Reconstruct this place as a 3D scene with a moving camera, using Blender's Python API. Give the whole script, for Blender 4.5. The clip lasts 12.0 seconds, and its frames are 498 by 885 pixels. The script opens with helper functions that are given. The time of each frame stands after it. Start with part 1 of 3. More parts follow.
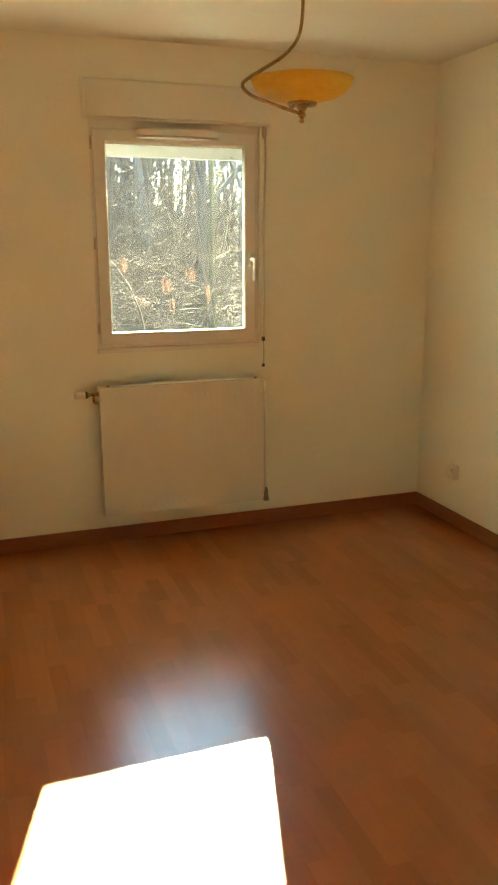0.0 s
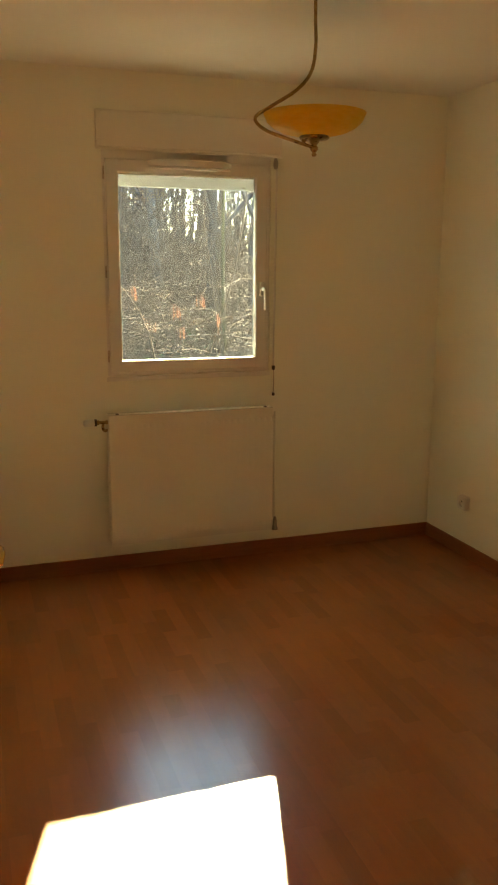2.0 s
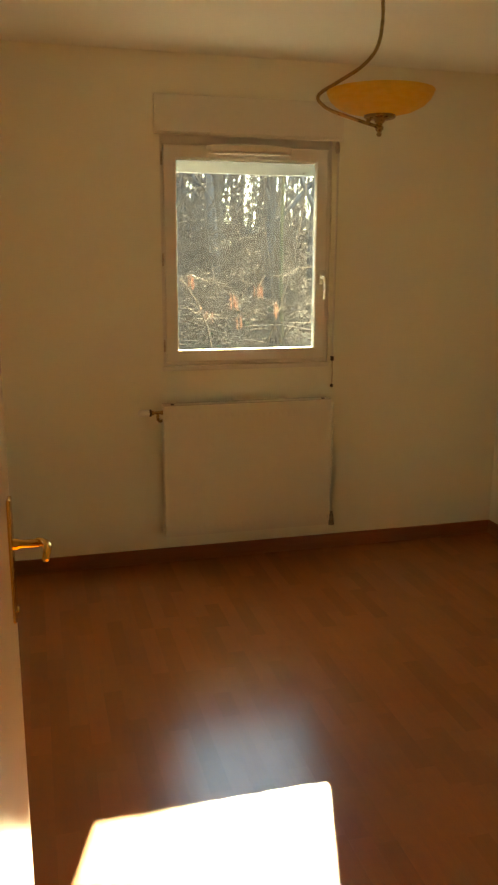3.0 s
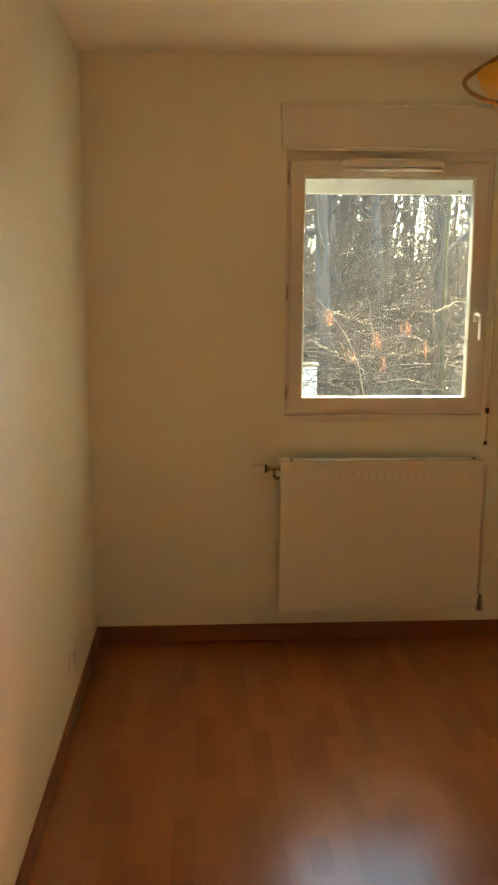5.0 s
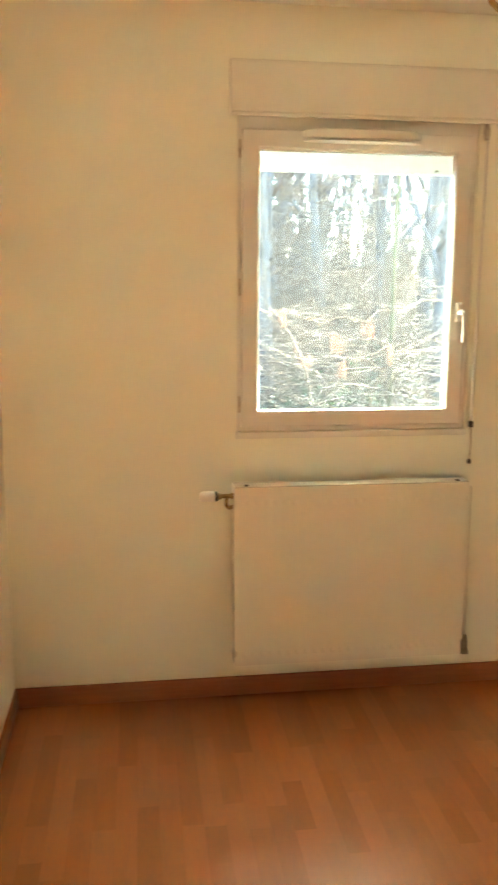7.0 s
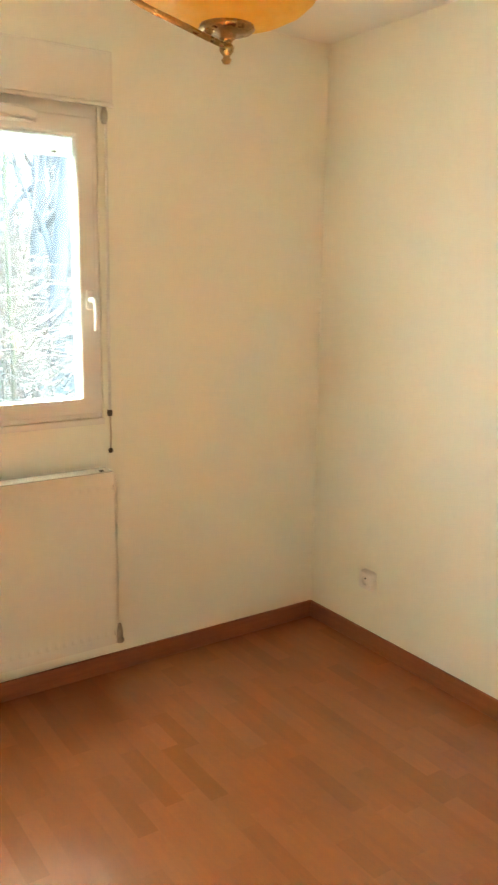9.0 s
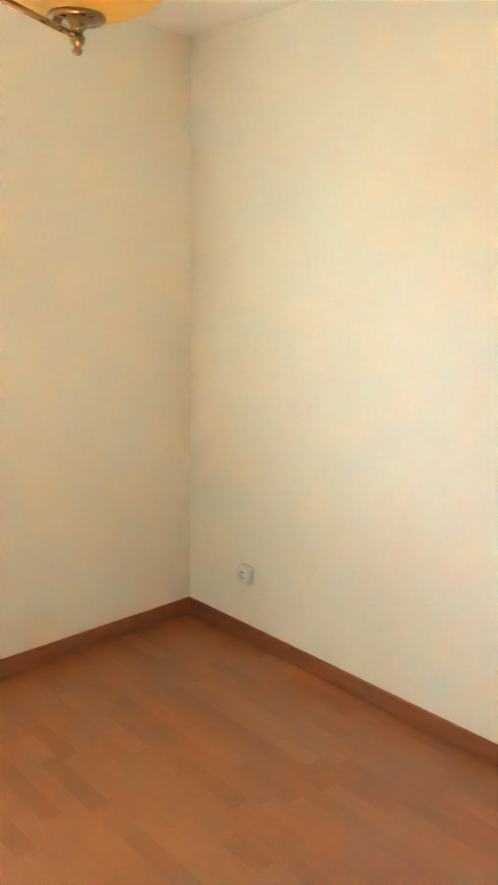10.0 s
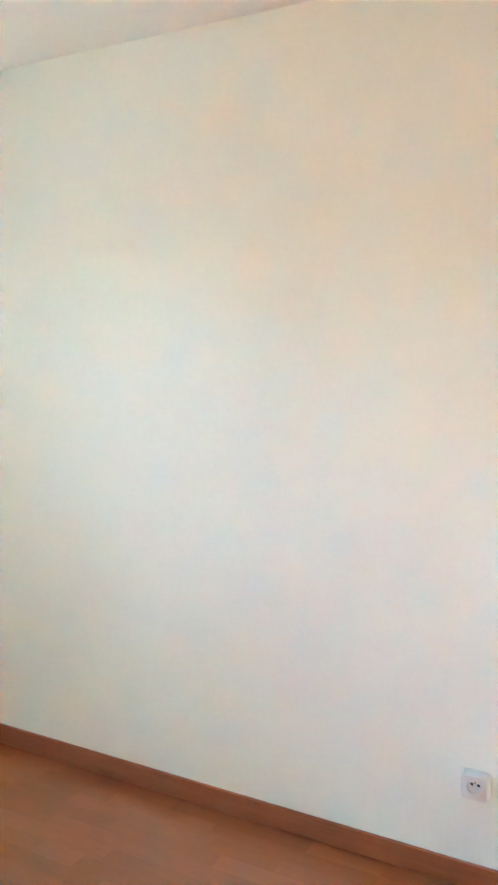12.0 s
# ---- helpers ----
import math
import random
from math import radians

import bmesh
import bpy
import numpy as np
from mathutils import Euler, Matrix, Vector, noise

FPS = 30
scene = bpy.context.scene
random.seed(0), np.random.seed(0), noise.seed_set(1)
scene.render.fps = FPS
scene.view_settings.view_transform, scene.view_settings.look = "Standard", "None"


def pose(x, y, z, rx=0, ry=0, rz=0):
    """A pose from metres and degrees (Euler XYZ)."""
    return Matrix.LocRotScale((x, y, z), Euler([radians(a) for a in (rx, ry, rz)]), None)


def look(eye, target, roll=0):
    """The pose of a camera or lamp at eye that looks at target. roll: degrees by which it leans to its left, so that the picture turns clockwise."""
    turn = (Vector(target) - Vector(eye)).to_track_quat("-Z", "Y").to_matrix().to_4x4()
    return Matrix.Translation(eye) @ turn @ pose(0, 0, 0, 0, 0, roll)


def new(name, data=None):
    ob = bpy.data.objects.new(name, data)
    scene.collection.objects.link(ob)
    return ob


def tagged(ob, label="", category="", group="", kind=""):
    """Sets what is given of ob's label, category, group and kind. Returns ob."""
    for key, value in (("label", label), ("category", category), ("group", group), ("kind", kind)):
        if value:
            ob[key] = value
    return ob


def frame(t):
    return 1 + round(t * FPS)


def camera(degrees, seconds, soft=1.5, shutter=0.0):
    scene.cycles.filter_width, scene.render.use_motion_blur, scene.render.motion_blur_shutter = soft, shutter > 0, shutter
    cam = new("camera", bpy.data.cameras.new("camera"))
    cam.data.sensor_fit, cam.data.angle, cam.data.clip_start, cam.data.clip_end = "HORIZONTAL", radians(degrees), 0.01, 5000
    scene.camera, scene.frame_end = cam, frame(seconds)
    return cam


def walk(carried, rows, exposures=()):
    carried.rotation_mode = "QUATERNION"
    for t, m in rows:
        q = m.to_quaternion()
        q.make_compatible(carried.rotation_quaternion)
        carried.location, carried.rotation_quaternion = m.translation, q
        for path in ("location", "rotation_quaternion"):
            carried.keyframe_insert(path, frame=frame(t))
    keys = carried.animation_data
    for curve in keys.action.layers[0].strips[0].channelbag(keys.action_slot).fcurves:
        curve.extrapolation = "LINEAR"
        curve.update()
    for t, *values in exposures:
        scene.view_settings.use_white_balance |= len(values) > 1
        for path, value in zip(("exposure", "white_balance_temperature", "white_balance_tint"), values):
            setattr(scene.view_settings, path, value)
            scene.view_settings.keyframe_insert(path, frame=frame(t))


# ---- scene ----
cam = camera(34.2, 12.0, soft=2.2, shutter=0.3)
PATH = [
    (0, (0.175, -4.132, 1.56), (0.828, -2.303, 1.081), -0.1),
    (0.5, (0.179, -4.129, 1.553), (0.827, -2.291, 1.101), -0.1),
    (1, (0.175, -4.131, 1.558), (0.809, -2.288, 1.111), 0.1),
    (1.5, (0.175, -4.131, 1.554), (0.801, -2.283, 1.115), 0.0),
    (2, (0.179, -4.107, 1.583), (0.817, -2.259, 1.161), 0.3),
    (2.5, (0.153, -4.087, 1.555), (0.768, -2.231, 1.133), 0.8),
    (3, (0.204, -4.018, 1.566), (0.709, -2.134, 1.123), 0.2),
    (3.2, (0.201, -3.97, 1.556), (0.681, -2.079, 1.116), 0.9),
    (4.8, (0.476, -3.535, 1.563), (0.637, -1.577, 1.191), 0.6),
    (5, (0.493, -3.47, 1.566), (0.601, -1.507, 1.199), 0.2),
    (5.5, (0.548, -3.305, 1.589), (0.575, -1.34, 1.216), -1.1),
    (6, (0.594, -3.138, 1.569), (0.582, -1.174, 1.191), 0.1),
    (6.5, (0.604, -3.039, 1.531), (0.628, -1.073, 1.165), 1.2),
    (7, (0.487, -2.911, 1.537), (0.751, -0.962, 1.176), 0.3),
    (7.5, (0.48, -2.821, 1.57), (1.051, -0.944, 1.182), 1.3),
    (7.7, (0.487, -2.813, 1.585), (1.130, -0.95, 1.185), 1.4),
    (9.3, (0.466, -2.782, 1.578), (1.655, -1.23, 1.157), 1.2),
    (9.5, (0.491, -2.782, 1.578), (1.722, -1.266, 1.148), 1.5),
    (10, (0.504, -2.773, 1.596), (1.841, -1.348, 1.169), 1.0),
    (10.5, (0.461, -2.762, 1.601), (1.995, -1.549, 1.184), 0.3),
    (11, (0.477, -2.797, 1.565), (2.102, -1.682, 1.224), 1.3),
    (11.5, (0.551, -2.836, 1.561), (2.266, -1.861, 1.231), 0.3),
    (12, (0.561, -2.754, 1.579), (2.303, -1.805, 1.319), -0.6),
]
EXPOSURES = [
    (0, 4.97, 8700, -17),
    (1.5, 4.5, 9700, -11.5),
    (2.5, 4.2, 10100, -11.5),
    (3.0, 4.28, 10400, -11.5),
    (5.0, 4.38, 9250, -9),
    (5.5, 4.86, 8618, -8),
    (6.5, 5.62, 7430, -12.5),
    (7.5, 5.8, 6610, -17.5),
    (9.5, 6.15, 5729, -16),
    (10.0, 6.28, 5337, -19),
    (10.5, 6.28, 5114, -16.5),
    (11.0, 6.28, 4684, -15.5),
    (12.0, 6.18, 4244, -15.5),
]
walk(cam, [(t, look(eye, target, roll)) for t, eye, target, roll in PATH], EXPOSURES)

# ---- world, sun and daylight ----
SUN_DIR = Vector((0.620, 2.0, 1.132)).normalized()
world = bpy.data.worlds.new("world")
scene.world = world
world.use_nodes = True
wn = world.node_tree
sky = wn.nodes.new("ShaderNodeTexSky")
sky.sky_type = "NISHITA"
sky.sun_disc = False
sky.dust_density = 0.0
sky.sun_elevation = math.asin(SUN_DIR.z)
sky.sun_rotation = math.atan2(SUN_DIR.x, SUN_DIR.y)
wn.links.new(sky.outputs[0], wn.nodes["Background"].inputs[0])
wn.nodes["Background"].inputs[1].default_value = 0.15
sun = new("sun", bpy.data.lights.new("sun", "SUN"))
sun.data.energy = 5.0
sun.data.angle = radians(0.53)
sun.data.color = (1.0, 0.93, 0.77)
sun.matrix_world = look(SUN_DIR * 30, (0, 0, 0))


# ---- materials ----
def mat(name, base, rough=0.5, metal=0.0, alt=None, scale=6.0, stretch=(1, 1, 1), mix=0.5, bump=0.0, bump_scale=80.0,
        rough_var=0.0, per_object=0.0, per_island=0.0, spec=0.5, coat=0.0):
    """Noise-mixed two-tone surface with fine relief."""
    m = bpy.data.materials.new(name)
    m.use_nodes = True
    nt = m.node_tree
    N, L = nt.nodes, nt.links
    b = N["Principled BSDF"]
    b.inputs["Roughness"].default_value = rough
    b.inputs["Metallic"].default_value = metal
    b.inputs["Specular IOR Level"].default_value = spec
    b.inputs["Coat Weight"].default_value = coat
    b.inputs["Coat Roughness"].default_value = 0.12
    co = N.new("ShaderNodeTexCoord")
    mp = N.new("ShaderNodeMapping")
    mp.inputs["Scale"].default_value = stretch
    L.new(co.outputs["Object"], mp.inputs[0])
    alt = alt or tuple(c * 0.85 for c in base)
    n1 = N.new("ShaderNodeTexNoise")
    n1.inputs["Scale"].default_value = scale
    n1.inputs["Detail"].default_value = 5
    L.new(mp.outputs[0], n1.inputs["Vector"])
    n2 = N.new("ShaderNodeTexNoise")
    n2.inputs["Scale"].default_value = scale * 9
    n2.inputs["Detail"].default_value = 4
    L.new(mp.outputs[0], n2.inputs["Vector"])
    add = N.new("ShaderNodeMath")
    add.operation = "MULTIPLY_ADD"
    add.inputs[1].default_value = 0.6
    L.new(n2.outputs[0], add.inputs[0])
    L.new(n1.outputs[0], add.inputs[2])
    rng = N.new("ShaderNodeMapRange")
    rng.inputs["From Min"].default_value = 0.55
    rng.inputs["From Max"].default_value = 1.05
    rng.inputs["To Max"].default_value = mix * 2
    L.new(add.outputs[0], rng.inputs[0])
    mx = N.new("ShaderNodeMix")
    mx.data_type = "RGBA"
    mx.inputs[6].default_value = (*base, 1)
    mx.inputs[7].default_value = (*alt, 1)
    L.new(rng.outputs[0], mx.inputs[0])
    out = mx.outputs[2]
    if per_object or per_island:
        if per_object:
            src = N.new("ShaderNodeObjectInfo").outputs["Random"]
        else:
            src = N.new("ShaderNodeNewGeometry").outputs["Random Per Island"]
        amt = per_object or per_island
        off = N.new("ShaderNodeMath")
        off.operation = "MULTIPLY"
        off.inputs[1].default_value = 37.0
        L.new(src, off.inputs[0])
        L.new(off.outputs[0], mp.inputs["Location"])
        r2 = N.new("ShaderNodeMapRange")
        r2.inputs["To Min"].default_value = 1 - amt
        r2.inputs["To Max"].default_value = 1 + amt
        L.new(src, r2.inputs[0])
        hs = N.new("ShaderNodeHueSaturation")
        L.new(r2.outputs[0], hs.inputs["Value"])
        L.new(out, hs.inputs["Color"])
        out = hs.outputs[0]
    L.new(out, b.inputs["Base Color"])
    if rough_var:
        r3 = N.new("ShaderNodeMapRange")
        r3.inputs["From Min"].default_value = 0.3
        r3.inputs["From Max"].default_value = 0.7
        r3.inputs["To Min"].default_value = rough - rough_var
        r3.inputs["To Max"].default_value = rough + rough_var
        L.new(n1.outputs[0], r3.inputs[0])
        L.new(r3.outputs[0], b.inputs["Roughness"])
    if bump:
        n4 = N.new("ShaderNodeTexNoise")
        n4.inputs["Scale"].default_value = bump_scale
        n4.inputs["Detail"].default_value = 6
        L.new(mp.outputs[0], n4.inputs["Vector"])
        bp = N.new("ShaderNodeBump")
        bp.inputs["Strength"].default_value = bump
        bp.inputs["Distance"].default_value = 0.002
        L.new(n4.outputs[0], bp.inputs["Height"])
        L.new(bp.outputs[0], b.inputs["Normal"])
    return m


M_WALL = mat("wall_paint", (0.875, 0.872, 0.775), 0.55, alt=(0.86, 0.855, 0.755), scale=1.3, mix=0.5, bump=0.05, bump_scale=160)
M_CEIL = mat("ceiling_paint", (0.87, 0.865, 0.81), 0.7, alt=(0.85, 0.842, 0.785), scale=1.0, bump=0.15, bump_scale=120)
M_STRIP = mat("oiled_strip", (0.35, 0.119, 0.038), 0.245, alt=(0.290, 0.104, 0.040), scale=5, stretch=(7, 1, 1), mix=0.36,
              rough_var=0.02, per_object=0.105, spec=0.9)
M_STRIP_REST = mat("oiled_strip_rest", (0.35, 0.119, 0.038), 0.245, alt=(0.290, 0.104, 0.040), scale=5, stretch=(7, 1, 1), mix=0.36,
                   rough_var=0.02, per_island=0.105, spec=0.9)
M_JOINT = mat("joint", (0.20, 0.070, 0.027), 0.6)
M_BASE = mat("skirting_wood", (0.31, 0.105, 0.038), 0.4, alt=(0.24, 0.078, 0.028), scale=5, stretch=(1, 1, 12), mix=0.5, bump=0.05)
M_PVC = mat("window_plastic", (0.80, 0.79, 0.76), 0.32, alt=(0.76, 0.745, 0.70), scale=3, mix=0.4)
M_BOX = mat("shutter_box_plastic", (0.80, 0.78, 0.72), 0.4, alt=(0.77, 0.75, 0.68), scale=2.5, mix=0.4)
M_SLAT = mat("shutter_slat", (0.40, 0.41, 0.42), 0.45, alt=(0.37, 0.38, 0.39), scale=5)
M_GASKET = mat("rubber_gasket", (0.55, 0.55, 0.53), 0.5)
M_RAD = mat("radiator_enamel", (0.80, 0.78, 0.70), 0.35, alt=(0.77, 0.745, 0.66), scale=2.5, mix=0.4)
# radiator enamel darkened: shade of the grille's slots put into its colour
M_GRILLE_SHADE = mat("grille_enamel_slot_shade", (0.52, 0.50, 0.44), 0.45, alt=(0.46, 0.44, 0.38), scale=4)
M_BRASS = mat("aged_brass", (0.46, 0.33, 0.15), 0.3, 1.0, alt=(0.28, 0.19, 0.085), scale=40, mix=0.5, rough_var=0.08)
M_DOORBRASS = mat("polished_brass", (0.80, 0.52, 0.18), 0.18, 1.0, alt=(0.68, 0.42, 0.13), scale=30)
M_DARK = mat("dark_metal", (0.06, 0.045, 0.035), 0.5, 0.3, alt=(0.10, 0.07, 0.05), scale=60)
M_HINGE = mat("worn_hinge", (0.66, 0.58, 0.48), 0.5, alt=(0.40, 0.32, 0.24), scale=60, mix=0.6)
M_AGED = mat("tarnished_metal", (0.40, 0.35, 0.28), 0.5, 0.3, alt=(0.24, 0.20, 0.16), scale=50)
M_STEEL = mat("nickel_steel", (0.55, 0.52, 0.47), 0.3, 1.0, alt=(0.42, 0.39, 0.34), scale=50)
M_DOOR = mat("door_paint", (0.64, 0.60, 0.51), 0.3, alt=(0.60, 0.56, 0.47), scale=2, mix=0.4, bump=0.05, bump_scale=40)
M_SOCK = mat("socket_plastic", (0.82, 0.81, 0.78), 0.3, alt=(0.79, 0.78, 0.74), scale=8)
M_HOLE = mat("socket_hole", (0.03, 0.03, 0.03), 0.6)
M_FACADE = mat("facade_render", (0.72, 0.69, 0.62), 0.9, alt=(0.66, 0.62, 0.55), scale=1.5, bump=0.5, bump_scale=60)
M_ROOF = mat("roof_tile", (0.30, 0.13, 0.08), 0.8, alt=(0.22, 0.10, 0.06), scale=3)
M_HALL = mat("hall_paint", (0.82, 0.80, 0.75), 0.6, alt=(0.79, 0.77, 0.71), scale=1.5)
M_GROUND = mat("leaf_litter", (0.085, 0.065, 0.048), 0.95, alt=(0.05, 0.052, 0.034), scale=2.0, mix=0.6, bump=0.8, bump_scale=25)
M_BARK = mat("grey_bark", (0.14, 0.123, 0.124), 0.9, alt=(0.09, 0.078, 0.080), scale=6, stretch=(3, 3, 0.6), mix=0.6, bump=0.2, bump_scale=30)
M_TWIG = mat("twig_bark", (0.158, 0.116, 0.092), 0.8, alt=(0.09, 0.069, 0.057), scale=3, mix=0.5, per_island=0.3, spec=0.15)
M_HAZEL = mat("hazel_bark", (0.13, 0.10, 0.083), 0.7, alt=(0.08, 0.062, 0.053), scale=3, mix=0.5, per_island=0.35, spec=0.2)
M_CATKIN = mat("catkin", (0.25, 0.125, 0.092), 0.8, alt=(0.21, 0.10, 0.075), scale=60, per_island=0.25)
M_FARWOOD = mat("hazy_far_wood", (0.070, 0.064, 0.072), 1.0, alt=(0.050, 0.046, 0.052), scale=0.6, stretch=(1, 1, 0.25), mix=0.7, spec=0.0)
M_MOSS = mat("mossy_bark", (0.11, 0.092, 0.05), 0.85, alt=(0.075, 0.062, 0.04), scale=5, stretch=(3, 3, 0.6), mix=0.6, bump=0.6, bump_scale=30)
M_IVY = mat("ivy_leaf", (0.055, 0.10, 0.04), 0.5, alt=(0.09, 0.13, 0.06), scale=4, per_island=0.4)
M_WHITE = mat("white_sheet_metal", (0.78, 0.79, 0.80), 0.45, alt=(0.70, 0.71, 0.72), scale=3)
M_PLANK = mat("weathered_board", (0.36, 0.27, 0.17), 0.8, alt=(0.25, 0.19, 0.12), scale=5, stretch=(1, 8, 8))


def glass_mat():
    """Double glazing: light passes straight, with a thin dust film added as a pale veil and a Fresnel gloss."""
    m = bpy.data.materials.new("window_glass")
    m.use_nodes = True
    N, L = m.node_tree.nodes, m.node_tree.links
    N.remove(N["Principled BSDF"])
    clear = N.new("ShaderNodeBsdfTransparent")
    clear.inputs[0].default_value = (0.785, 0.778, 0.79, 1)
    # added scatter that imitates veiling glare and lifts the dark parts outdoors
    dust_veil = N.new("ShaderNodeBsdfTranslucent")
    dust_veil.inputs[0].default_value = (0.75, 0.78, 0.85, 1)
    film = N.new("ShaderNodeTexNoise")
    film.inputs["Scale"].default_value = 4
    film.inputs["Detail"].default_value = 5
    thin = N.new("ShaderNodeMapRange")
    thin.inputs["From Min"].default_value = 0.3
    thin.inputs["From Max"].default_value = 0.75
    thin.inputs["To Min"].default_value = 0.0003
    thin.inputs["To Max"].default_value = 0.0009
    L.new(film.outputs[0], thin.inputs[0])
    body = N.new("ShaderNodeMixShader")
    L.new(thin.outputs[0], body.inputs[0])
    L.new(clear.outputs[0], body.inputs[1])
    L.new(dust_veil.outputs[0], body.inputs[2])
    gloss = N.new("ShaderNodeBsdfGlossy")
    gloss.inputs["Roughness"].default_value = 0.02
    fres = N.new("ShaderNodeFresnel")
    fres.inputs[0].default_value = 1.45
    mx = N.new("ShaderNodeMixShader")
    L.new(fres.outputs[0], mx.inputs[0])
    L.new(body.outputs[0], mx.inputs[1])
    L.new(gloss.outputs[0], mx.inputs[2])
    L.new(mx.outputs[0], N["Material Output"].inputs[0])
    return m


def amber_mat():
    """Frosted amber glass: part of the light passes through."""
    m = bpy.data.materials.new("amber_glass")
    m.use_nodes = True
    nt = m.node_tree
    N, L = nt.nodes, nt.links
    b = N["Principled BSDF"]
    n = N.new("ShaderNodeTexNoise")
    n.inputs["Scale"].default_value = 9
    n.inputs["Detail"].default_value = 6
    r = N.new("ShaderNodeValToRGB")
    r.color_ramp.elements[0].position = 0.3
    r.color_ramp.elements[0].color = (0.86, 0.62, 0.14, 1)
    r.color_ramp.elements[1].position = 0.75
    r.color_ramp.elements[1].color = (0.90, 0.70, 0.23, 1)
    L.new(n.outputs[0], r.inputs[0])
    L.new(r.outputs[0], b.inputs["Base Color"])
    b.inputs["Roughness"].default_value = 0.45
    tr = N.new("ShaderNodeBsdfTranslucent")
    L.new(r.outputs[0], tr.inputs[0])
    mx = N.new("ShaderNodeMixShader")
    mx.inputs[0].default_value = 0.65
    L.new(b.outputs[0], mx.inputs[1])
    L.new(tr.outputs[0], mx.inputs[2])
    L.new(mx.outputs[0], N["Material Output"].inputs[0])
    return m


M_GLASS = glass_mat()
M_AMBER = amber_mat()


# ---- mesh helpers ----
def mesh_of(bm, name, material, smooth=False):
    me = bpy.data.meshes.new(name)
    bm.normal_update()
    bm.to_mesh(me)
    bm.free()
    me.materials.append(material)
    if smooth:
        me.polygons.foreach_set("use_smooth", [True] * len(me.polygons))
    return me


def part(name, bm, material, parent=None, label="", smooth=False):
    ob = new(name, mesh_of(bm, name, material, smooth))
    if parent is not None:
        ob.parent = parent
    if label:
        ob["label"] = label
    return ob


def thing(name, at, label, category, group="", kind="", rz=0):
    ob = new(name)
    ob.matrix_world = pose(*at, 0, 0, rz)
    return tagged(ob, label, category, group, kind)


def add_box(bm, lo, hi, bevel=0.0, segments=1):
    size = [h - l for l, h in zip(lo, hi)]
    mid = [(h + l) / 2 for l, h in zip(lo, hi)]
    made = bmesh.ops.create_cube(bm, size=1.0, matrix=Matrix.Translation(mid) @ Matrix.Diagonal((*size, 1)))
    if bevel:
        edges = list({e for v in made["verts"] for e in v.link_edges})
        bmesh.ops.bevel(bm, geom=edges, offset=bevel, segments=segments, profile=0.5, affect="EDGES")
    return bm


def box(lo, hi, bevel=0.0, segments=1):
    return add_box(bmesh.new(), lo, hi, bevel, segments)


def lathe(profile, sides=32):
    """Turned shape from (radius, height) pairs, closed where the radius is nil."""
    bm = bmesh.new()
    rings = []
    for r, z in profile:
        if r < 1e-6:
            rings.append([bm.verts.new((0, 0, z))])
        else:
            rings.append([bm.verts.new((r * math.cos(k * math.tau / sides), r * math.sin(k * math.tau / sides), z)) for k in range(sides)])
    for a, b in zip(rings, rings[1:]):
        for k in range(sides):
            j = (k + 1) % sides
            ring = [a[k % len(a)], a[j % len(a)], b[j % len(b)], b[k % len(b)]]
            face = list(dict.fromkeys(ring))
            if len(face) > 2:
                bm.faces.new(face)
    bmesh.ops.recalc_face_normals(bm, faces=bm.faces)
    return bm


def tube_arrays(paths, sides):
    """Vertices and faces of many tapered tubes; each path is (points, radii)."""
    verts, faces = [], []
    ang = np.arange(sides) * 2 * np.pi / sides
    ca, sa = np.cos(ang)[None, :, None], np.sin(ang)[None, :, None]
    base = 0
    for pts, rad in paths:
        pts = np.asarray(pts, float)
        rad = np.asarray(rad, float)
        d = np.gradient(pts, axis=0)
        d /= np.linalg.norm(d, axis=1)[:, None] + 1e-9
        ref = np.array((0.0, 0.0, 1.0)) if abs(d[:, 2]).mean() < 0.8 else np.array((1.0, 0.0, 0.0))
        u = np.cross(d, ref)
        u /= np.linalg.norm(u, axis=1)[:, None] + 1e-9
        v = np.cross(d, u)
        ring = pts[:, None, :] + rad[:, None, None] * (ca * u[:, None, :] + sa * v[:, None, :])
        n = len(pts)
        verts.append(ring.reshape(-1, 3))
        for i in range(n - 1):
            for k in range(sides):
                j = (k + 1) % sides
                a = base + i * sides
                faces.append((a + k, a + j, a + sides + j, a + sides + k))
        faces.append(tuple(base + k for k in range(sides))[::-1])
        faces.append(tuple(base + (n - 1) * sides + k for k in range(sides)))
        base += n * sides
    return np.concatenate(verts), faces


def tubes(name, paths, sides, material, parent=None, smooth=True, label=""):
    v, f = tube_arrays(paths, sides)
    me = bpy.data.meshes.new(name)
    me.from_pydata(v.tolist(), [], f)
    me.materials.append(material)
    if smooth:
        me.polygons.foreach_set("use_smooth", [True] * len(me.polygons))
    ob = new(name, me)
    if parent is not None:
        ob.parent = parent
    if label:
        ob["label"] = label
    return ob


def smooth_path(points, n=40):
    """Catmull-Rom through the points."""
    p = [np.array(q, float) for q in points]
    p = [2 * p[0] - p[1]] + p + [2 * p[-1] - p[-2]]
    out = []
    segs = len(p) - 3
    for i in range(n + 1):
        u = i / n * segs
        k = min(int(u), segs - 1)
        t = u - k
        a, b, c, d = p[k:k + 4]
        out.append(0.5 * (2 * b + (c - a) * t + (2 * a - 5 * b + 4 * c - d) * t * t + (3 * b - a - 3 * c + d) * t ** 3))
    return np.array(out)


